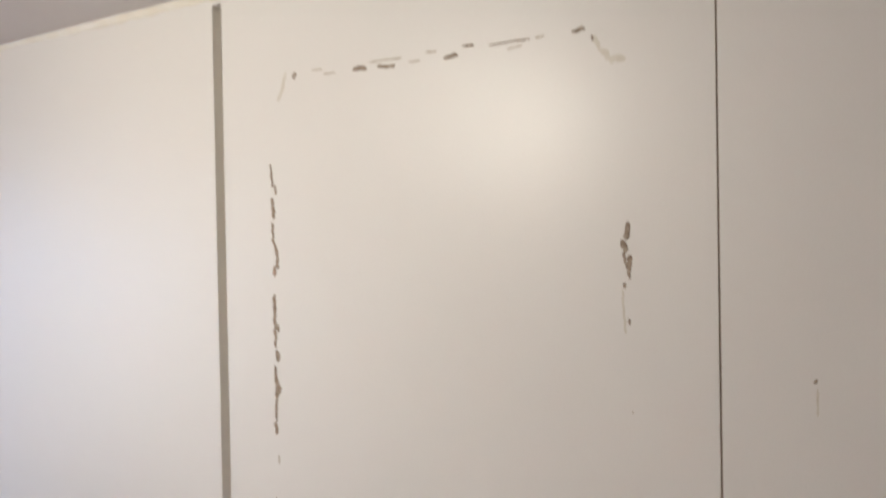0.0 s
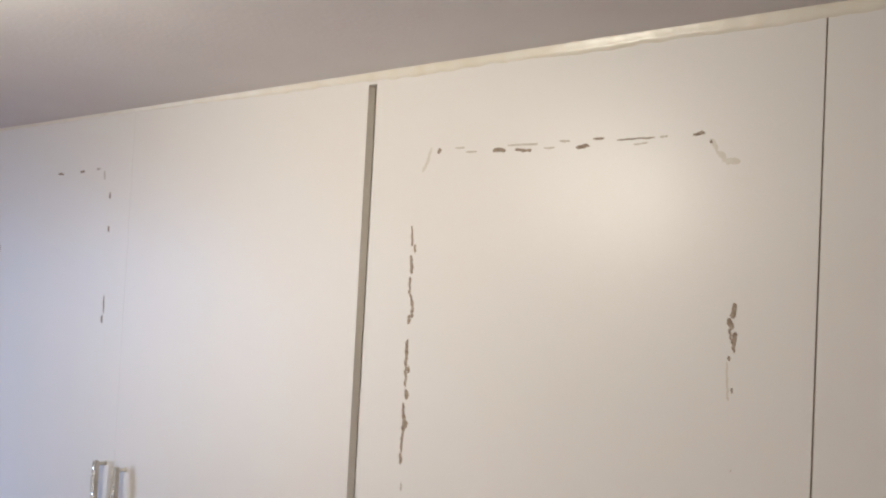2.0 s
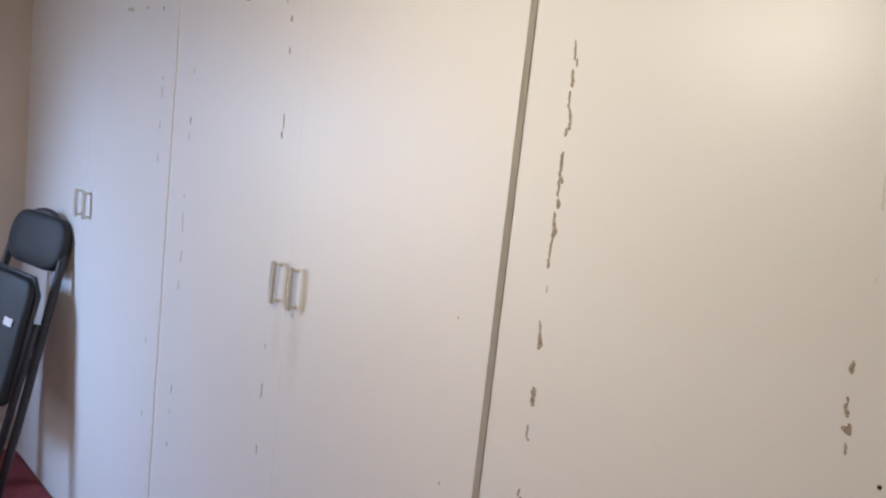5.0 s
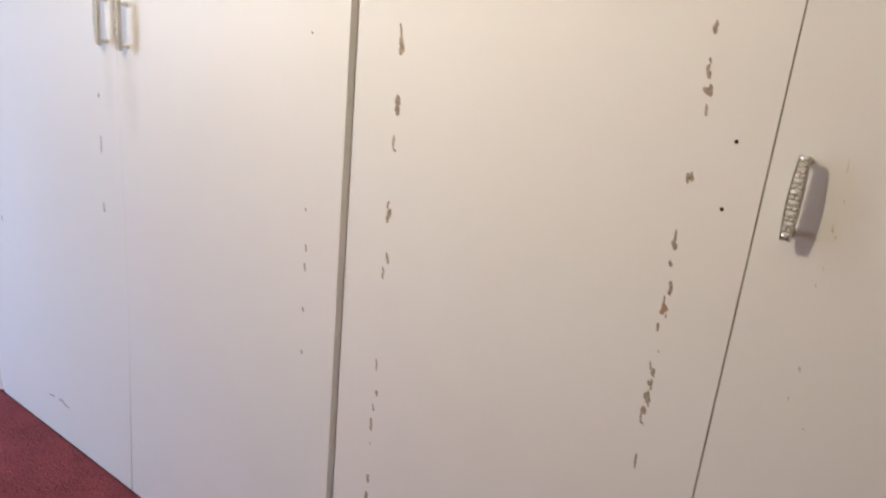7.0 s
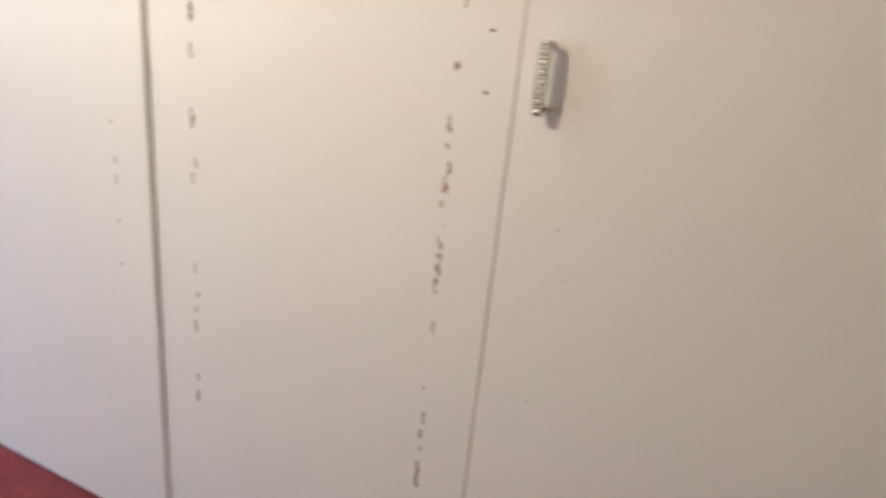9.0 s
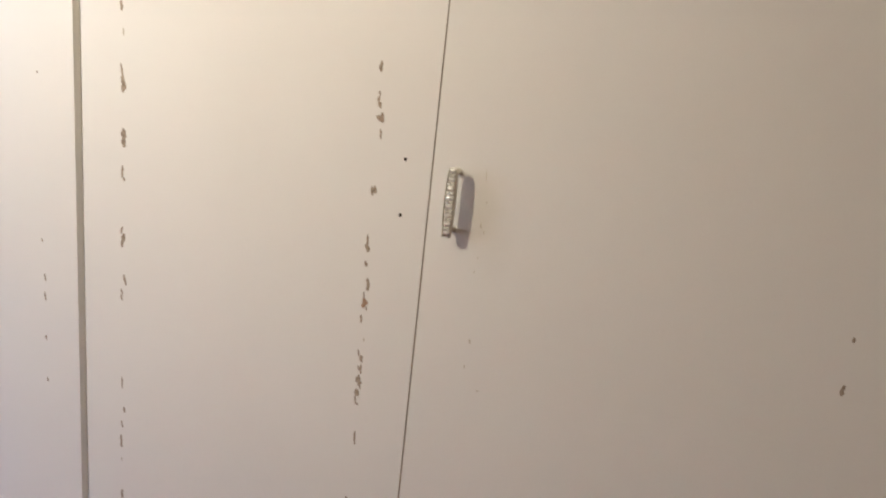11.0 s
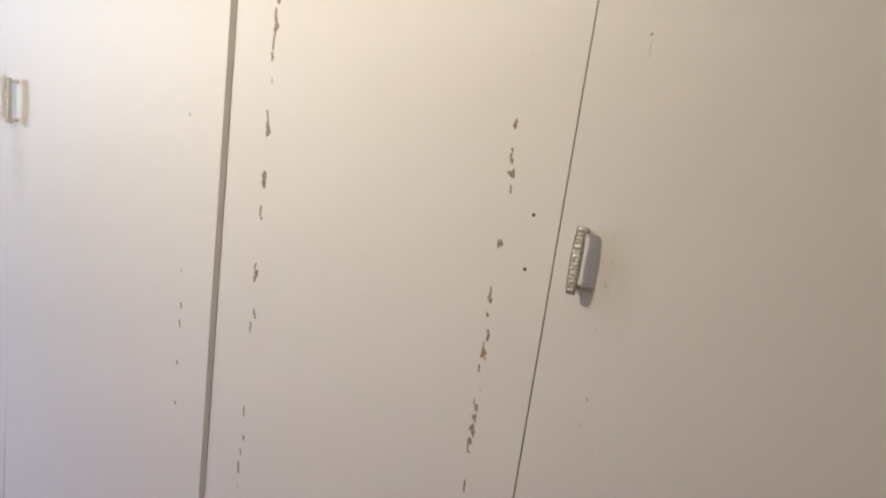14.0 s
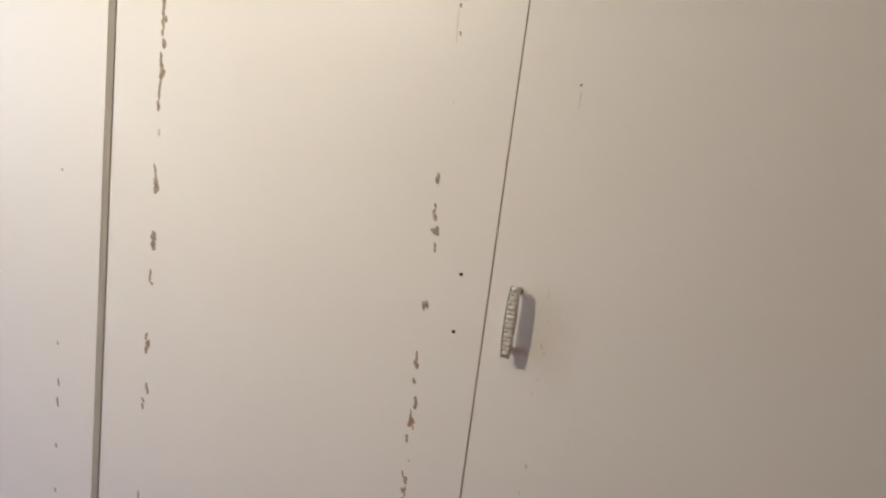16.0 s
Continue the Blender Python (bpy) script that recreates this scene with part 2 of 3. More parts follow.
bay_far = wardrobe("white fitted wardrobe with two full-height flat doors", X_LEFT + 0.13, S_FAR + GAP / 2, infill=0.003)
bay_mid = wardrobe("white fitted wardrobe with a pair of crystal handles", S_FAR + GAP / 2, S_MID + GAP / 2, 0.06, 0.003)
bay_near = wardrobe("white fitted wardrobe with scarred doors, one handle gone", S_MID + GAP / 2, S_NEAR + GAP / 2, 0.003)
tagged(block("filler_panel", [(X_LEFT, X_LEFT + 0.128, 0.0, DOOR_THICK, 0.002, Z_CEIL - 0.001)], DOOR),
       "narrow white filler panel between wardrobe and wall", "panel")
tagged(block("end_panel", [(S_NEAR + GAP, X_RIGHT, 0.0, DOOR_THICK, 0.002, Z_CEIL - 0.001)], DOOR),
       "plain white panel closing the end of the wardrobes", "panel")


def door(bay, x0, x1, label, sag0=0.0, sag1=0.0, edge=0.0007, knees=(0.0, 0.0), band=EDGE, joint=EDGE):
    """A flat door leaf: its face at y = 0, edges slightly rounded and banded. Its own origin is at its left lower corner.
    band: its right edge; joint: its left edge; knees: the heights below which its left and right edges lean."""
    bm = bmesh.new()
    box(bm, 0, x1 - x0, 0, DOOR_THICK, 0.004, Z_CEIL - 0.002, edge)
    for knee in filter(None, knees):
        bmesh.ops.bisect_plane(bm, geom=bm.verts[:] + bm.edges[:] + bm.faces[:], plane_co=(0, 0, knee), plane_no=(0, 0, 1))
    for f in bm.faces:
        f.material_index = 1 if f.normal.x > 0.9 else 2 if f.normal.x < -0.9 else 0
    for v in bm.verts:
        near = v.co.x < 0.3
        v.co.x -= (sag0 if near else sag1) * max(0, 1 - v.co.z / (knees[0 if near else 1] or Z_TOP))
    d = part("door", bm, (DOOR, band, joint), bay, label)
    d.location.x = x0 - bay.location.x
    return d


door_l4 = door(bay_far, X_LEFT + 0.13, SEAM_FAR - 0.001, "flat white door behind the folded chair")
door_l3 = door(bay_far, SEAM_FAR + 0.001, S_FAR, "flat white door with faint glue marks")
# brown board on this leaf's edges draws the pair's seam as a dark line
door_l2 = door(bay_mid, S_FAR + GAP, SEAM_MID - 0.0001, "flat white door with a few thin chips", 0, 0.0262, 0.0003, (0, 0.56), CHIP, CHIP)
door_l1 = door(bay_mid, SEAM_MID + 0.0001, S_MID, "clean flat white door with small chips near its edge", 0.0232, 0.004, 0.0003, (0.56, 0))
door_a = door(bay_near, S_MID + GAP, SEAM_NEAR - 0.0008, "white door scarred where a moulding was torn off", 0.004, -0.004, band=BROWN_EDGE)
door_b = door(bay_near, SEAM_NEAR + 0.0008, S_NEAR, "flat white door with one crystal handle", -0.0052, 0, joint=BROWN_EDGE)
# thin brown strip added on the scarred door; it lightens the pair's black joint
bm = bmesh.new()
box(bm, SEAM_NEAR - 0.0008 - S_MID - GAP, SEAM_NEAR + 0.0006 - S_MID - GAP, 0.0018, DOOR_THICK, 0.006, Z_CEIL - 0.004)
for v in bm.verts:
    v.co.x += (0.004 if v.co.x < SEAM_NEAR - S_MID - GAP else 0.0052) * max(0, 1 - v.co.z / Z_TOP)
part("seam_strip", bm, SEAM_BROWN, door_a)
bpy.context.view_layer.update()


# ---- scars left by the torn-off mouldings ----
TONES = {1: CHIP, 2: FAINT, 3: RUST, 4: SMEAR}
rng = random.Random(7)


def scar(d, x0, z0, x1, z1, wide, tone):
    """A ragged flake along the line (x0, z0)-(x1, z1) on the door's face; wide in millimetres."""
    a, b, w = Vector((x0, 0, z0)), Vector((x1, 0, z1)), wide / 2000
    w *= 1.12
    way = (b - a).normalized()
    side = Vector((way.z, 0, -way.x))
    n = max(4, min(14, int((b - a).length / 0.0035)))
    scar.count += 1
    proud = (0.00012 if tone == 4 else 0.00042) + 0.000004 * (scar.count % 25)
    bm = bmesh.new()
    rows = []
    drift = 0.0
    for i in range(n + 1):
        u = i / n
        end = min(1.0, 0.45 + 2.2 * min(u, 1 - u) * (b - a).length / (2 * w + 1e-6) * 0.5)
        drift = drift * 0.6 + rng.uniform(-0.35, 0.35) * w
        mid = a.lerp(b, u) + side * drift + way * rng.uniform(-0.15, 0.15) * (b - a).length / n
        l, r = w * end * rng.uniform(0.6, 1.25), w * end * rng.uniform(0.6, 1.25)
        rows.append([bm.verts.new(mid + side * s * k + Vector((0, y, 0)))
                     for s, k, y in ((-1, l, 0.0002), (-1, l * 0.8, -proud), (1, r * 0.8, -proud), (1, r, 0.0002))])
    for p, q in zip(rows, rows[1:]):
        for k in range(3):
            bm.faces.new((p[k], p[k + 1], q[k + 1], q[k]))
    bm.faces.new(rows[0][::-1])
    bm.faces.new(rows[-1])
    bmesh.ops.recalc_face_normals(bm, faces=bm.faces)
    bmesh.ops.translate(bm, verts=bm.verts, vec=(-d.matrix_world.translation.x, 0, 0))
    return part({1: "chip", 2: "glue_trace", 3: "chip", 4: "glue_smear"}[tone], bm, TONES[tone], d)


scar.count = 0
A_UPPER = [
    (0.099, 1.959, 0.103, 1.924, 5, 1), (0.108, 1.928, 0.109, 1.913, 5, 1), (0.102, 1.909, 0.103, 1.877, 7, 1),
    (0.101, 1.872, 0.102, 1.846, 5, 1), (0.100, 1.849, 0.108, 1.829, 5, 1), (0.108, 1.833, 0.111, 1.803, 6, 1),
    (0.105, 1.808, 0.101, 1.792, 7, 1), (0.102, 1.766, 0.101, 1.719, 7, 1), (0.108, 1.721, 0.108, 1.709, 6, 1),
    (0.101, 1.719, 0.103, 1.685, 6, 1), (0.104, 1.682, 0.105, 1.664, 9, 1), (0.100, 1.658, 0.100, 1.636, 6, 1),
    (0.102, 1.639, 0.104, 1.611, 12, 1), (0.102, 1.616, 0.101, 1.575, 5, 1), (0.100, 1.574, 0.101, 1.555, 7, 1),
]
A_LEFT = [
    (0.105, 1.524, 0.105, 1.510, 4, 2), (0.099, 1.460, 0.102, 1.430, 5, 1), (0.102, 1.435, 0.104, 1.405, 11, 1),
    (0.105, 1.335, 0.102, 1.299, 12, 1), (0.101, 1.262, 0.100, 1.238, 5, 1), (0.102, 1.238, 0.105, 1.231, 7, 1),
    (0.100, 1.137, 0.098, 1.121, 6, 1), (0.104, 1.123, 0.103, 1.105, 11, 1), (0.098, 1.110, 0.098, 1.093, 6, 1),
    (0.103, 1.035, 0.107, 1.013, 6, 1), (0.097, 1.004, 0.100, 0.993, 5, 1), (0.097, 0.992, 0.098, 0.979, 5, 1),
    (0.096, 0.805, 0.098, 0.779, 4, 1), (0.102, 0.736, 0.103, 0.722, 6, 1), (0.096, 0.701, 0.097, 0.685, 5, 1),
    (0.092, 0.666, 0.096, 0.636, 6, 1),
]
A_RIGHT = [
    (0.657, 1.862, 0.657, 1.841, 8, 1), (0.649, 1.842, 0.652, 1.825, 7, 1), (0.651, 1.827, 0.653, 1.813, 4, 1),
    (0.658, 1.824, 0.659, 1.806, 6, 1), (0.658, 1.809, 0.658, 1.797, 4, 1), (0.652, 1.793, 0.652, 1.786, 4, 1),
    (0.657, 1.752, 0.658, 1.745, 3, 1), (0.649, 1.785, 0.652, 1.735, 3, 4), (0.660, 1.648, 0.660, 1.645, 2, 2),
    (0.651, 1.535, 0.651, 1.518, 6, 1), (0.650, 1.487, 0.652, 1.478, 4, 1), (0.650, 1.478, 0.654, 1.458, 6, 1),
    (0.658, 1.452, 0.660, 1.436, 7, 1), (0.650, 1.446, 0.659, 1.436, 8, 1), (0.658, 1.425, 0.660, 1.408, 4, 1),
]
A_MIDDLE = [
    (0.651, 1.326, 0.654, 1.310, 6, 1), (0.658, 1.328, 0.657, 1.315, 7, 1), (0.651, 1.240, 0.652, 1.219, 4, 1),
    (0.650, 1.223, 0.655, 1.209, 8, 1), (0.650, 1.192, 0.652, 1.182, 6, 1), (0.658, 1.162, 0.660, 1.138, 6, 1),
    (0.653, 1.136, 0.654, 1.120, 3, 1), (0.654, 1.123, 0.657, 1.106, 12, 3), (0.660, 1.109, 0.661, 1.102, 3, 1),
    (0.652, 1.091, 0.652, 1.076, 5, 1), (0.660, 1.048, 0.661, 1.043, 3, 2), (0.651, 1.024, 0.654, 1.010, 3, 1),
    (0.658, 1.015, 0.660, 1.001, 8, 1), (0.659, 0.997, 0.661, 0.978, 4, 1), (0.653, 0.992, 0.657, 0.984, 6, 1),
]
A_LOWER = [
    (0.653, 0.970, 0.657, 0.953, 12, 1), (0.657, 0.977, 0.661, 0.948, 3, 1), (0.656, 0.946, 0.658, 0.933, 11, 1),
    (0.653, 0.939, 0.654, 0.916, 3, 1), (0.654, 0.916, 0.661, 0.916, 4, 1), (0.659, 0.861, 0.660, 0.833, 4, 1),
    (0.652, 0.718, 0.653, 0.711, 5, 1), (0.658, 0.662, 0.657, 0.634, 5, 1), (0.654, 0.620, 0.656, 0.599, 8, 1),
    (0.656, 0.581, 0.657, 0.570, 5, 1), (0.656, 0.545, 0.656, 0.481, 7, 1), (0.094, 0.530, 0.097, 0.509, 8, 1),
    (0.093, 0.485, 0.096, 0.456, 8, 1), (0.095, 0.610, 0.096, 0.602, 3, 2),
]
A_TOP = [
    (0.152, 2.090, 0.152, 2.080, 10, 1), (0.208, 2.080, 0.231, 2.080, 3, 2), (0.261, 2.079, 0.286, 2.079, 6, 1),
    (0.291, 2.087, 0.346, 2.086, 3, 2), (0.304, 2.079, 0.335, 2.078, 5, 1), (0.356, 2.079, 0.376, 2.078, 3, 2),
    (0.412, 2.077, 0.434, 2.078, 6, 1),
    (0.479, 2.084, 0.537, 2.084, 2.4, 1), (0.505, 2.076, 0.527, 2.077, 2.4, 2), (0.544, 2.084, 0.556, 2.085, 3, 2),
    (0.592, 2.085, 0.608, 2.085, 6, 1), (0.617, 2.077, 0.618, 2.071, 5, 1), (0.619, 2.077, 0.626, 2.060, 6, 4),
    (0.626, 2.060, 0.639, 2.046, 8, 4), (0.637, 2.047, 0.657, 2.043, 10, 4), (0.137, 2.091, 0.117, 2.050, 6, 4),
    (0.185, 2.088, 0.206, 2.088, 3, 2), (0.384, 2.088, 0.402, 2.087, 3, 2), (0.441, 2.087, 0.458, 2.0865, 3.5, 1),
]
L2_RIGHT = [
    (-1.137, 2.091, -1.108, 2.090, 6, 1), (-1.024, 2.093, -1.003, 2.094, 6, 1), (-0.945, 2.096, -0.928, 2.096, 4, 1),
    (-0.908, 2.092, -0.904, 2.068, 6, 2), (-0.878, 2.038, -0.876, 2.022, 9, 1), (-0.873, 1.956, -0.871, 1.940, 7, 1),
    (-0.877, 1.786, -0.874, 1.744, 6, 1), (-0.880, 1.739, -0.878, 1.719, 9, 1), (-0.874, 1.160, -0.875, 1.149, 6, 1),
    (-0.874, 1.051, -0.876, 1.008, 5, 1), (-0.878, 0.874, -0.878, 0.846, 5, 1),
    (-1.253, 0.135, -1.222, 0.138, 4, 1), (-1.200, 0.139, -1.160, 0.137, 12, 2), (-1.172, 0.136, -1.136, 0.135, 4, 1),
]
L2_LEFT = [
    (-1.449, 1.900, -1.448, 1.880, 6, 2), (-1.450, 1.747, -1.451, 1.725, 8, 1), (-1.452, 1.697, -1.452, 1.673, 6, 2),
    (-1.457, 1.500, -1.456, 1.490, 8, 1), (-1.460, 1.444, -1.456, 1.380, 8, 2), (-1.452, 1.321, -1.453, 1.280, 7, 2),
    (-1.456, 1.222, -1.460, 1.188, 6, 2), (-1.458, 0.873, -1.460, 0.842, 5, 1), (-1.460, 0.790, -1.461, 0.771, 5, 2),
    (-1.464, 0.675, -1.464, 0.660, 6, 1),
]
L3_ROWS = [
    (-2.046, 2.102, -1.985, 2.100, 14, 2), (-1.867, 2.102, -1.844, 2.101, 10, 2), (-1.719, 2.099, -1.718, 2.086, 12, 1),
    (-1.688, 1.870, -1.686, 1.858, 9, 2), (-1.690, 1.836, -1.688, 1.794, 7, 2), (-1.690, 1.720, -1.691, 1.693, 7, 2),
    (-1.692, 1.613, -1.688, 1.583, 7, 2), (-1.695, 0.972, -1.697, 0.954, 9, 2), (-1.688, 0.712, -1.691, 0.687, 9, 2),
]
L1_ROWS = [
    (-0.121, 1.415, -0.119, 1.410, 5, 1), (-0.122, 1.064, -0.122, 1.056, 4, 1), (-0.117, 0.986, -0.116, 0.969, 5, 1),
    (-0.118, 0.944, -0.117, 0.924, 5, 1), (-0.119, 0.842, -0.118, 0.831, 5, 1), (-0.120, 0.740, -0.117, 0.730, 5, 1),
]
B_ROWS = [
    (0.914, 2.093, 0.927, 2.092, 6, 1), (0.903, 2.094, 0.912, 2.094, 3, 4),
    (1.421, 1.258, 1.423, 1.250, 5, 1), (1.424, 1.185, 1.425, 1.169, 7, 1), (1.430, 0.986, 1.433, 0.957, 7, 1),
    (0.852, 1.699, 0.853, 1.695, 5, 1), (0.854, 1.690, 0.854, 1.662, 2, 4), (0.859, 1.341, 0.860, 1.336, 1.5, 2),
    (0.854, 1.301, 0.855, 1.295, 2, 2), (0.852, 1.222, 0.853, 1.217, 2, 2),
    (0.852, 1.392, 0.854, 1.374, 1.6, 4), (0.853, 1.306, 0.855, 1.299, 1.6, 4), (0.860, 1.292, 0.861, 1.286, 1.8, 2),
    (0.855, 1.247, 0.857, 1.242, 1.6, 2), (0.860, 1.101, 0.861, 1.093, 3, 2),
    (0.856, 1.052, 0.857, 1.046, 2, 2), (0.883, 1.012, 0.888, 1.013, 2, 2), (0.854, 0.770, 0.855, 0.764, 4, 2),
]
for d, rows in ((door_a, A_UPPER), (door_a, A_LEFT), (door_a, A_RIGHT), (door_a, A_MIDDLE), (door_a, A_LOWER), (door_a, A_TOP),
                (door_l2, L2_RIGHT), (door_l2, L2_LEFT), (door_l3, L3_ROWS), (door_l1, L1_ROWS), (door_b, B_ROWS)):
    for row in rows:
        scar(d, *row)

# screw holes where the handle of the scarred door is gone
# dark discs on the face paint the shade inside the holes
for z in (1.383, 1.287):
    bm = bmesh.new()
    bmesh.ops.create_cone(bm, cap_ends=True, segments=14, radius1=0.0031, radius2=0.0031, depth=0.0007,
                          matrix=Matrix.Translation((0.709 - (S_MID + GAP), -0.0002, z)) @ Matrix.Rotation(radians(90), 4, "X"))
    part("screw_hole", bm, HOLE_SHADE, door_a, "empty screw hole drawn as a dark disc")


# ---- handles: a nickel bow set with cut crystals, on two posts ----
def handle(d, x, zc=1.332):
    """The handle's base line is at x on the door; posts 96 mm apart."""
    half, out, n = 0.0570, 0.0285, 14

    def wide(u):
        return 0.0064 + 0.0030 * (1 - u * u)

    def front(u):
        return -out + 0.0012 * u * u

    shift = x - d.matrix_world.translation.x
    bm = bmesh.new()
    rows = []
    for i in range(n + 1):
        u = 2 * i / n - 1
        w, y = wide(u), front(u)
        rows.append([bm.verts.new((sx * w, y + dy, zc + u * half))
                     for sx, dy in ((-0.9, 0.0085), (-1, 0.0070), (-1, 0.0), (-0.88, -0.0012), (-0.80, 0.0014), (0.80, 0.0014),
                                    (0.88, -0.0012), (1, 0.0), (1, 0.0070), (0.9, 0.0085))])
    for p, q in zip(rows, rows[1:]):
        for k in range(10):
            bm.faces.new((p[k], p[(k + 1) % 10], q[(k + 1) % 10], q[k]))
    bm.faces.new(rows[0][::-1])
    bm.faces.new(rows[-1])
    for s in (-1, 1):
        z = zc + s * 0.048
        tube(bm, [(0, 0.0, z), (0, -0.003, z), (0, -0.0042, z), (0, -0.014, z), (0, -out + 0.0088, z)],
             [0.0056, 0.0054, 0.0043, 0.0042, 0.0050], 14)
    bmesh.ops.recalc_face_normals(bm, faces=bm.faces)
    h = part("handle", bm, NICKEL, d, "nickel bow handle set with clear crystals")
    h.location.x = shift
    # stones in cells: square cut stones and pairs of small ones in turn, each a foiled facet crown
    z, i = zc - half + 0.0035, 0
    while z < zc + half - 0.006:
        size = 0.0084 if i % 2 == 0 else 0.0050
        u = (z + size / 2 - zc) / half
        w = wide(u) * 0.79
        for c0, c1 in (((-w, w),) if i % 2 == 0 else ((-w, -0.0004), (0.0004, w))):
            bm = bmesh.new()
            cx, hw, hz, y = (c0 + c1) / 2, (c1 - c0) / 2, size / 2, front(u)
            ring = [(-1, -0.62), (-0.62, -1), (0.62, -1), (1, -0.62), (1, 0.62), (0.62, 1), (-0.62, 1), (-1, 0.62)]
            tx, tz = rng.uniform(-0.10, 0.10), rng.uniform(-0.10, 0.10)
            low = [bm.verts.new((cx + px * hw, y + 0.0012, z + hz + pz * hz)) for px, pz in ring]
            mid = [bm.verts.new((cx + px * hw * 0.66, y - 0.0015 + rng.uniform(-0.0007, 0.0007), z + hz + pz * hz * 0.66))
                   for px, pz in ring]
            tip = bm.verts.new((cx + tx * hw, y - 0.0032, z + hz + tz * hz))
            for k in range(8):
                m = (k + 1) % 8
                bm.faces.new((low[k], low[m], mid[m], mid[k]))
                bm.faces.new((mid[k], mid[m], tip))
            bm.faces.new(low[::-1])
            bmesh.ops.recalc_face_normals(bm, faces=bm.faces)
            part("crystal", bm, CRYSTAL, d).location.x = shift
        z += size + 0.0006
        i += 1
    return h


handle(door_b, 0.806)
handle(door_l1, SEAM_MID + 0.050, 1.344)
handle(door_l2, SEAM_MID - 0.038, 1.344)
handle(door_l3, SEAM_FAR + 0.049, 1.350)
handle(door_l4, SEAM_FAR - 0.049, 1.350)

# ---- yellowed sealant bead between the wardrobes and the ceiling ----
bm = bmesh.new()
rows = []
N = 420
for i in range(N + 1):
    x = X_LEFT + (X_RIGHT - X_LEFT) * i / N
    j = 0.5 + 0.5 * noise.noise(Vector((x * 5.0, 0.3, 0.0)))
    k = noise.noise(Vector((x * 38.0, 4.0, 1.0)))
    wide = max(0.0, min(1.0, (x + 0.9) / 1.2))
    drop = 0.005 + 0.004 * j + 0.002 * k + wide * (0.008 + 0.005 * j + 0.002 * k)
    out = 0.0016 + 0.0016 * j + 0.0010 * noise.noise(Vector((x * 60.0, 9.0, 2.0)))
    rows.append([bm.verts.new(p) for p in ((x, 0.0, Z_CEIL - drop), (x, -out * 0.5, Z_CEIL - drop * 0.92),
                                           (x, -out, Z_CEIL - drop * 0.55), (x, -out * 1.15, Z_CEIL - drop * 0.2),
                                           (x, -out * 1.6, Z_CEIL))])
for p, q in zip(rows, rows[1:]):
    for k in range(4):
        bm.faces.new((p[k], q[k], q[k + 1], p[k + 1]))
bmesh.ops.recalc_face_normals(bm, faces=bm.faces)
tagged(part("sealant_bead", bm, CAULK, None, smooth=True), "glossy yellowed sealant bead along the ceiling edge", "sealant",
       kind="structure")

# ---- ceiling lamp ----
# unseen fixture: place worked out from highlight and handle shadows, shape assumed
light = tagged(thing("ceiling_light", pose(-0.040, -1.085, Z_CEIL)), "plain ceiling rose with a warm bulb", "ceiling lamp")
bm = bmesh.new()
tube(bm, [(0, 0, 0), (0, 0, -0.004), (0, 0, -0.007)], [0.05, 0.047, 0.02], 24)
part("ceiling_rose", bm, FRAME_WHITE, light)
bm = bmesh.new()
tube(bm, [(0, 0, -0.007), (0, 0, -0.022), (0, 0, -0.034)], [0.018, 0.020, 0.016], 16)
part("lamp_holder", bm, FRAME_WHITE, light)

# ---- folded chair leaning in the corner ----
# local axes: x across, z along its back, y towards the wardrobe; it leans back and into the corner
_o, _t = Vector((-2.705, -0.355, 0.012)), Vector((-2.720, -0.055, 1.285))
_z = (_t - _o).normalized()
_x = Vector((0.95, 0.30, 0))
_x = (_x - _z * _x.dot(_z)).normalized()
_y = _z.cross(_x)
chair = tagged(thing("folding_chair", Matrix.Translation(_o) @ Matrix((_x, _y, _z)).transposed().to_4x4()),
               "dark grey folded metal chair leaning against the wardrobe", "chair")


def chair_tube(name, points, radius, label=""):
    bm = bmesh.new()
    tube(bm, points, radius, 12)
    return part(name, bm, STEEL, chair, label, smooth=True)


def slab(name, half_w, z0, z1, y0, y1, corner, mat, bulge=0.0, taper=0.0):
    """A padded board with rounded corners; its front bulges towards -y."""
    outline = []
    for cx, cz, a0 in ((half_w - corner, z1 - corner, 0), (-half_w + corner, z1 - corner, 90),
                       (-half_w + corner, z0 + corner * 0.5, 180), (half_w - corner, z0 + corner * 0.5, 270)):
        r = corner if cz > (z0 + z1) / 2 else corner * 0.5
        cx2 = math.copysign(half_w - r, cx)
        for k in range(7):
            a = radians(a0 + 15 * k)
            outline.append((cx2 + r * math.cos(a), cz + r * math.sin(a)))
    zm = (z0 + z1) / 2
    bm = bmesh.new()
    rings = []
    for shrink, y in ((0.96, y1), (1.0, y1 - 0.006), (1.0, y0 + 0.010), (0.965, y0 + 0.002), (0.90, y0 - bulge * 0.3), (0.6, y0 - bulge * 0.85),
                      (0.25, y0 - bulge)):
        rings.append([bm.verts.new((px * shrink * (1 - taper * (pz - z0) / (z1 - z0)), y, zm + (pz - zm) * shrink)) for px, pz in outline])
    m = len(outline)
    for a, b in zip(rings, rings[1:]):
        for k in range(m):
            bm.faces.new((a[k], a[(k + 1) % m], b[(k + 1) % m], b[k]))
    bm.faces.new(rings[0][::-1])
    bm.faces.new(rings[-1])
    bmesh.ops.recalc_face_normals(bm, faces=bm.faces)
    return part(name, bm, mat, chair, smooth=True)


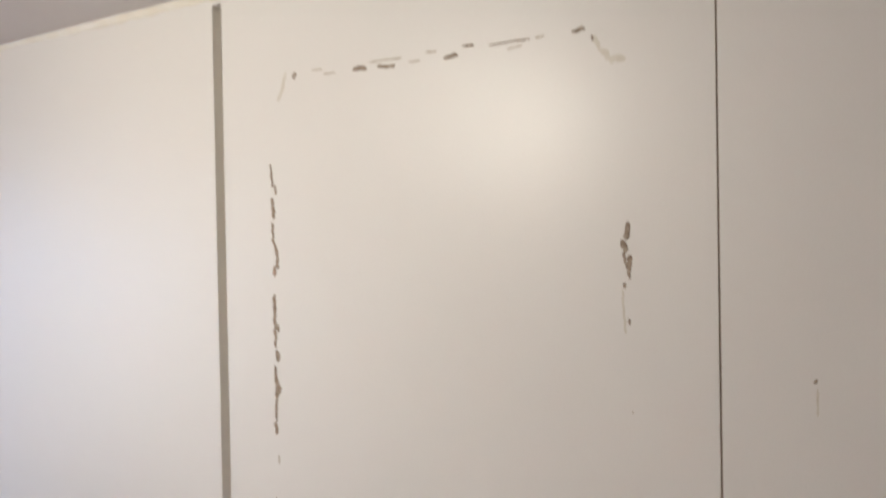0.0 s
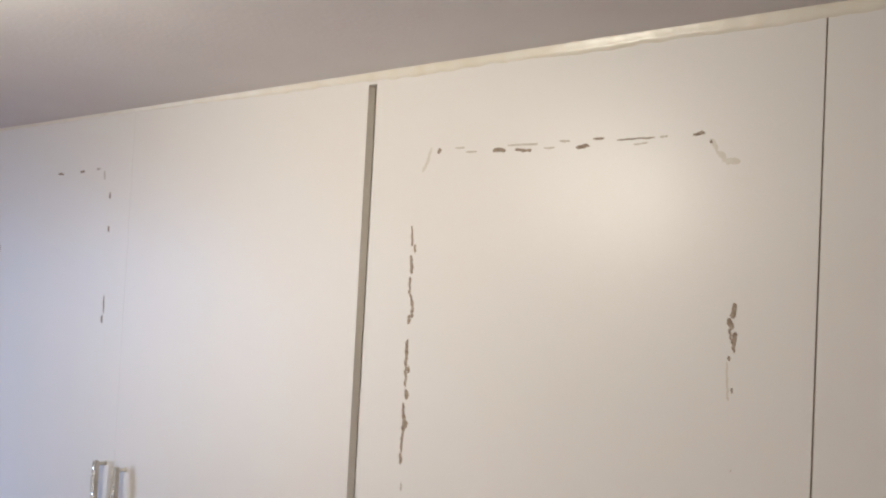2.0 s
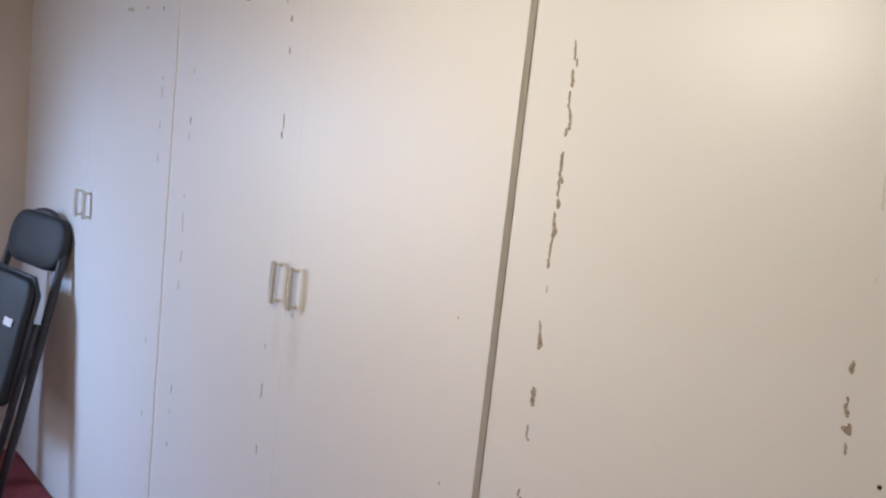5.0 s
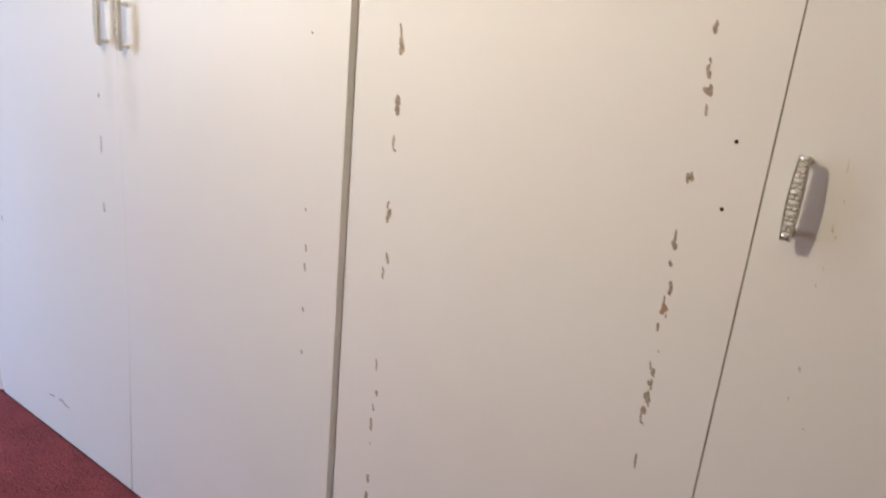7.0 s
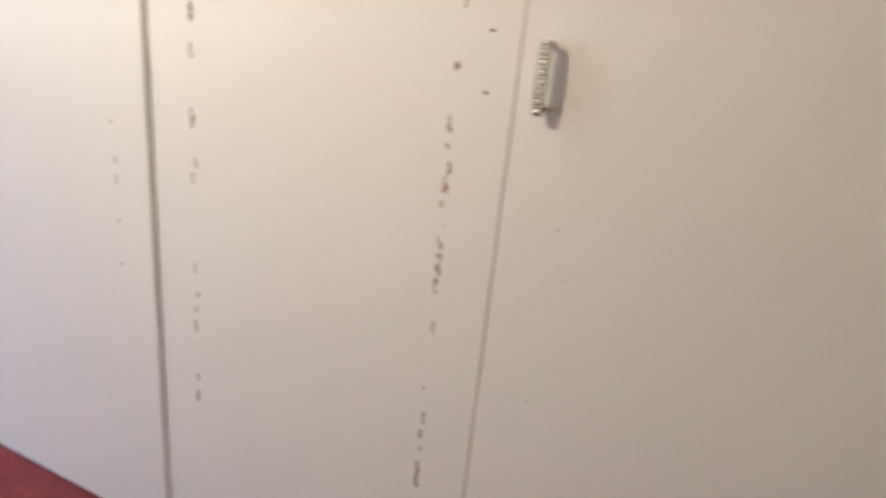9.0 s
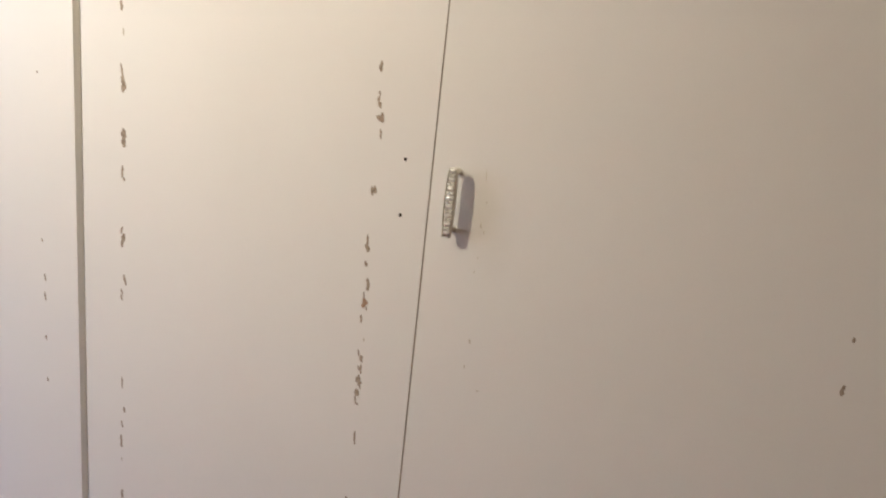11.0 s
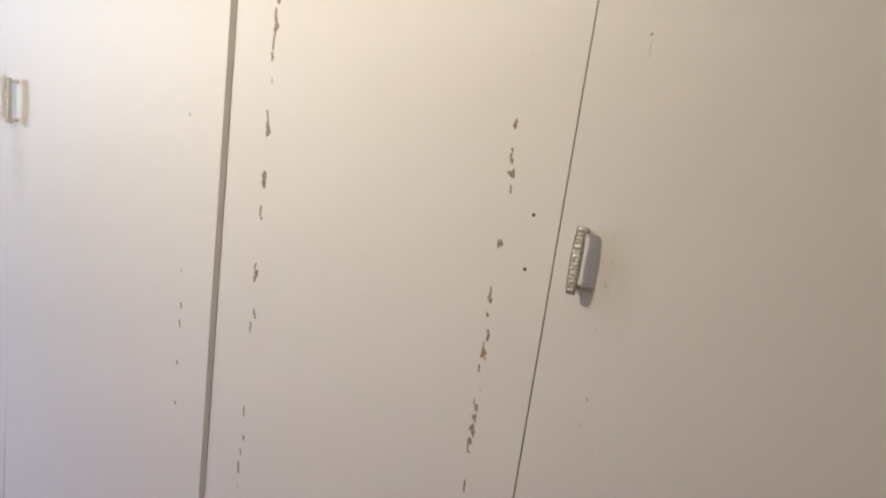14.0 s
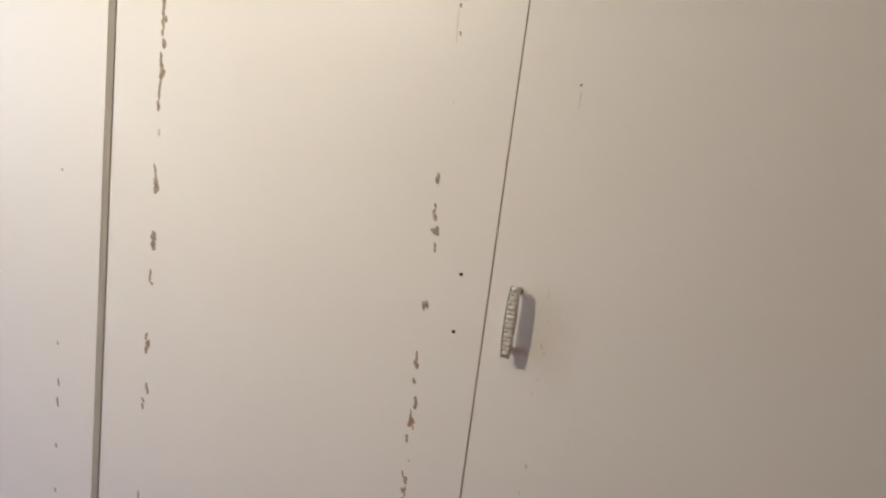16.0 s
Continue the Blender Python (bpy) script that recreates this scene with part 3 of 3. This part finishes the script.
_arch = [(0.019 + 0.187 * math.cos(radians(a)), 0.0, 1.095 + 0.200 * math.sin(radians(a))) for a in range(0, 181, 12)]
chair_tube("back_frame", [(0.234, 0, 0.0), (0.231, 0, 0.45), *_arch, (-0.231, 0, 0.45), (-0.234, 0, 0.0)], 0.0180)
for s in (-1, 1):
    chair_tube("rear_leg", [(s * 0.212, -0.040, 0.02), (s * 0.212, -0.037, 0.76), (s * 0.207, -0.030, 0.845)], 0.0165)
    chair_tube("hinge_link", [(s * 0.216, -0.047, 0.555), (s * 0.216, -0.012, 0.70)], 0.009)
    for x, y in ((0.234, 0.0), (0.212, -0.040)):
        bm = bmesh.new()
        tube(bm, [(s * x, y, -0.010), (s * x, y, 0.03)], 0.0205, 12)
        part("rubber_foot", bm, VINYL, chair)
chair_tube("stretcher", [(-0.231, 0.0, 0.16), (0.231, 0.0, 0.16)], 0.009)
chair_tube("stretcher", [(-0.212, -0.040, 0.08), (0.212, -0.040, 0.08)], 0.009)
slab("backrest", 0.197, 1.060, 1.380, -0.023, 0.021, 0.188, VINYL, 0.010).location.x = 0.019
slab("seat", 0.213, 0.49, 1.015, -0.099, -0.054, 0.07, VINYL, 0.006, 0.06)
bm = bmesh.new()
tube(bm, [(0.208, -0.0625, 0.515), (0.213, -0.0625, 0.70), (0.208, -0.0625, 0.963), (0.156, -0.0625, 1.023), (-0.156, -0.0625, 1.023),
          (-0.208, -0.0625, 0.963), (-0.213, -0.0625, 0.70), (-0.208, -0.0625, 0.515)], 0.0105, 10)
part("seat_rim", bm, STEEL, chair, smooth=True)
bm = bmesh.new()
box(bm, 0.099, 0.156, -0.1085, -0.1062, 0.812, 0.845, 0.0006)
part("sticker", bm, PAPER, chair, "small white paper sticker")

# ---- short pile of the carpet ----
STEP = 0.0076
gx, gy = np.meshgrid(np.arange(X_LEFT + 0.008, X_RIGHT - 0.006, STEP), np.arange(Y_BACK + 0.008, -0.003, STEP))
gx, gy = gx.ravel(), gy.ravel()
count = len(gx)
pile = np.random.RandomState(11)
gx = gx + pile.uniform(-0.0024, 0.0024, count)
gy = np.minimum(gy + pile.uniform(-0.0024, 0.0024, count), -0.0025)
turn, wide_t, high = pile.uniform(0, 6.28, count), pile.uniform(0.0034, 0.0050, count), pile.uniform(0.0030, 0.0058, count)
lean_x, lean_y = pile.normal(0, 0.0018, count), pile.normal(-0.0006, 0.0015, count)
verts = np.zeros((count, 4, 3))
for k in range(3):
    verts[:, k, 0] = gx + wide_t * np.cos(turn + k * 2.0944)
    verts[:, k, 1] = np.minimum(gy + wide_t * np.sin(turn + k * 2.0944), -0.0006)
    verts[:, k, 2] = -0.001
verts[:, 3, 0], verts[:, 3, 1], verts[:, 3, 2] = gx + lean_x, np.minimum(gy + lean_y, -0.0006), high
first = np.arange(count)[:, None] * 4
faces = np.concatenate([first + np.array(t) for t in ((0, 1, 3), (1, 2, 3), (2, 0, 3))])
me = bpy.data.meshes.new("pile")
me.from_pydata(verts.reshape(-1, 3).tolist(), [], faces.tolist())
me.materials.append(CARPET)
tuft = new("pile", me)
tuft.parent = carpet
tagged(tuft, "short uneven red tufts", kind="stuff")
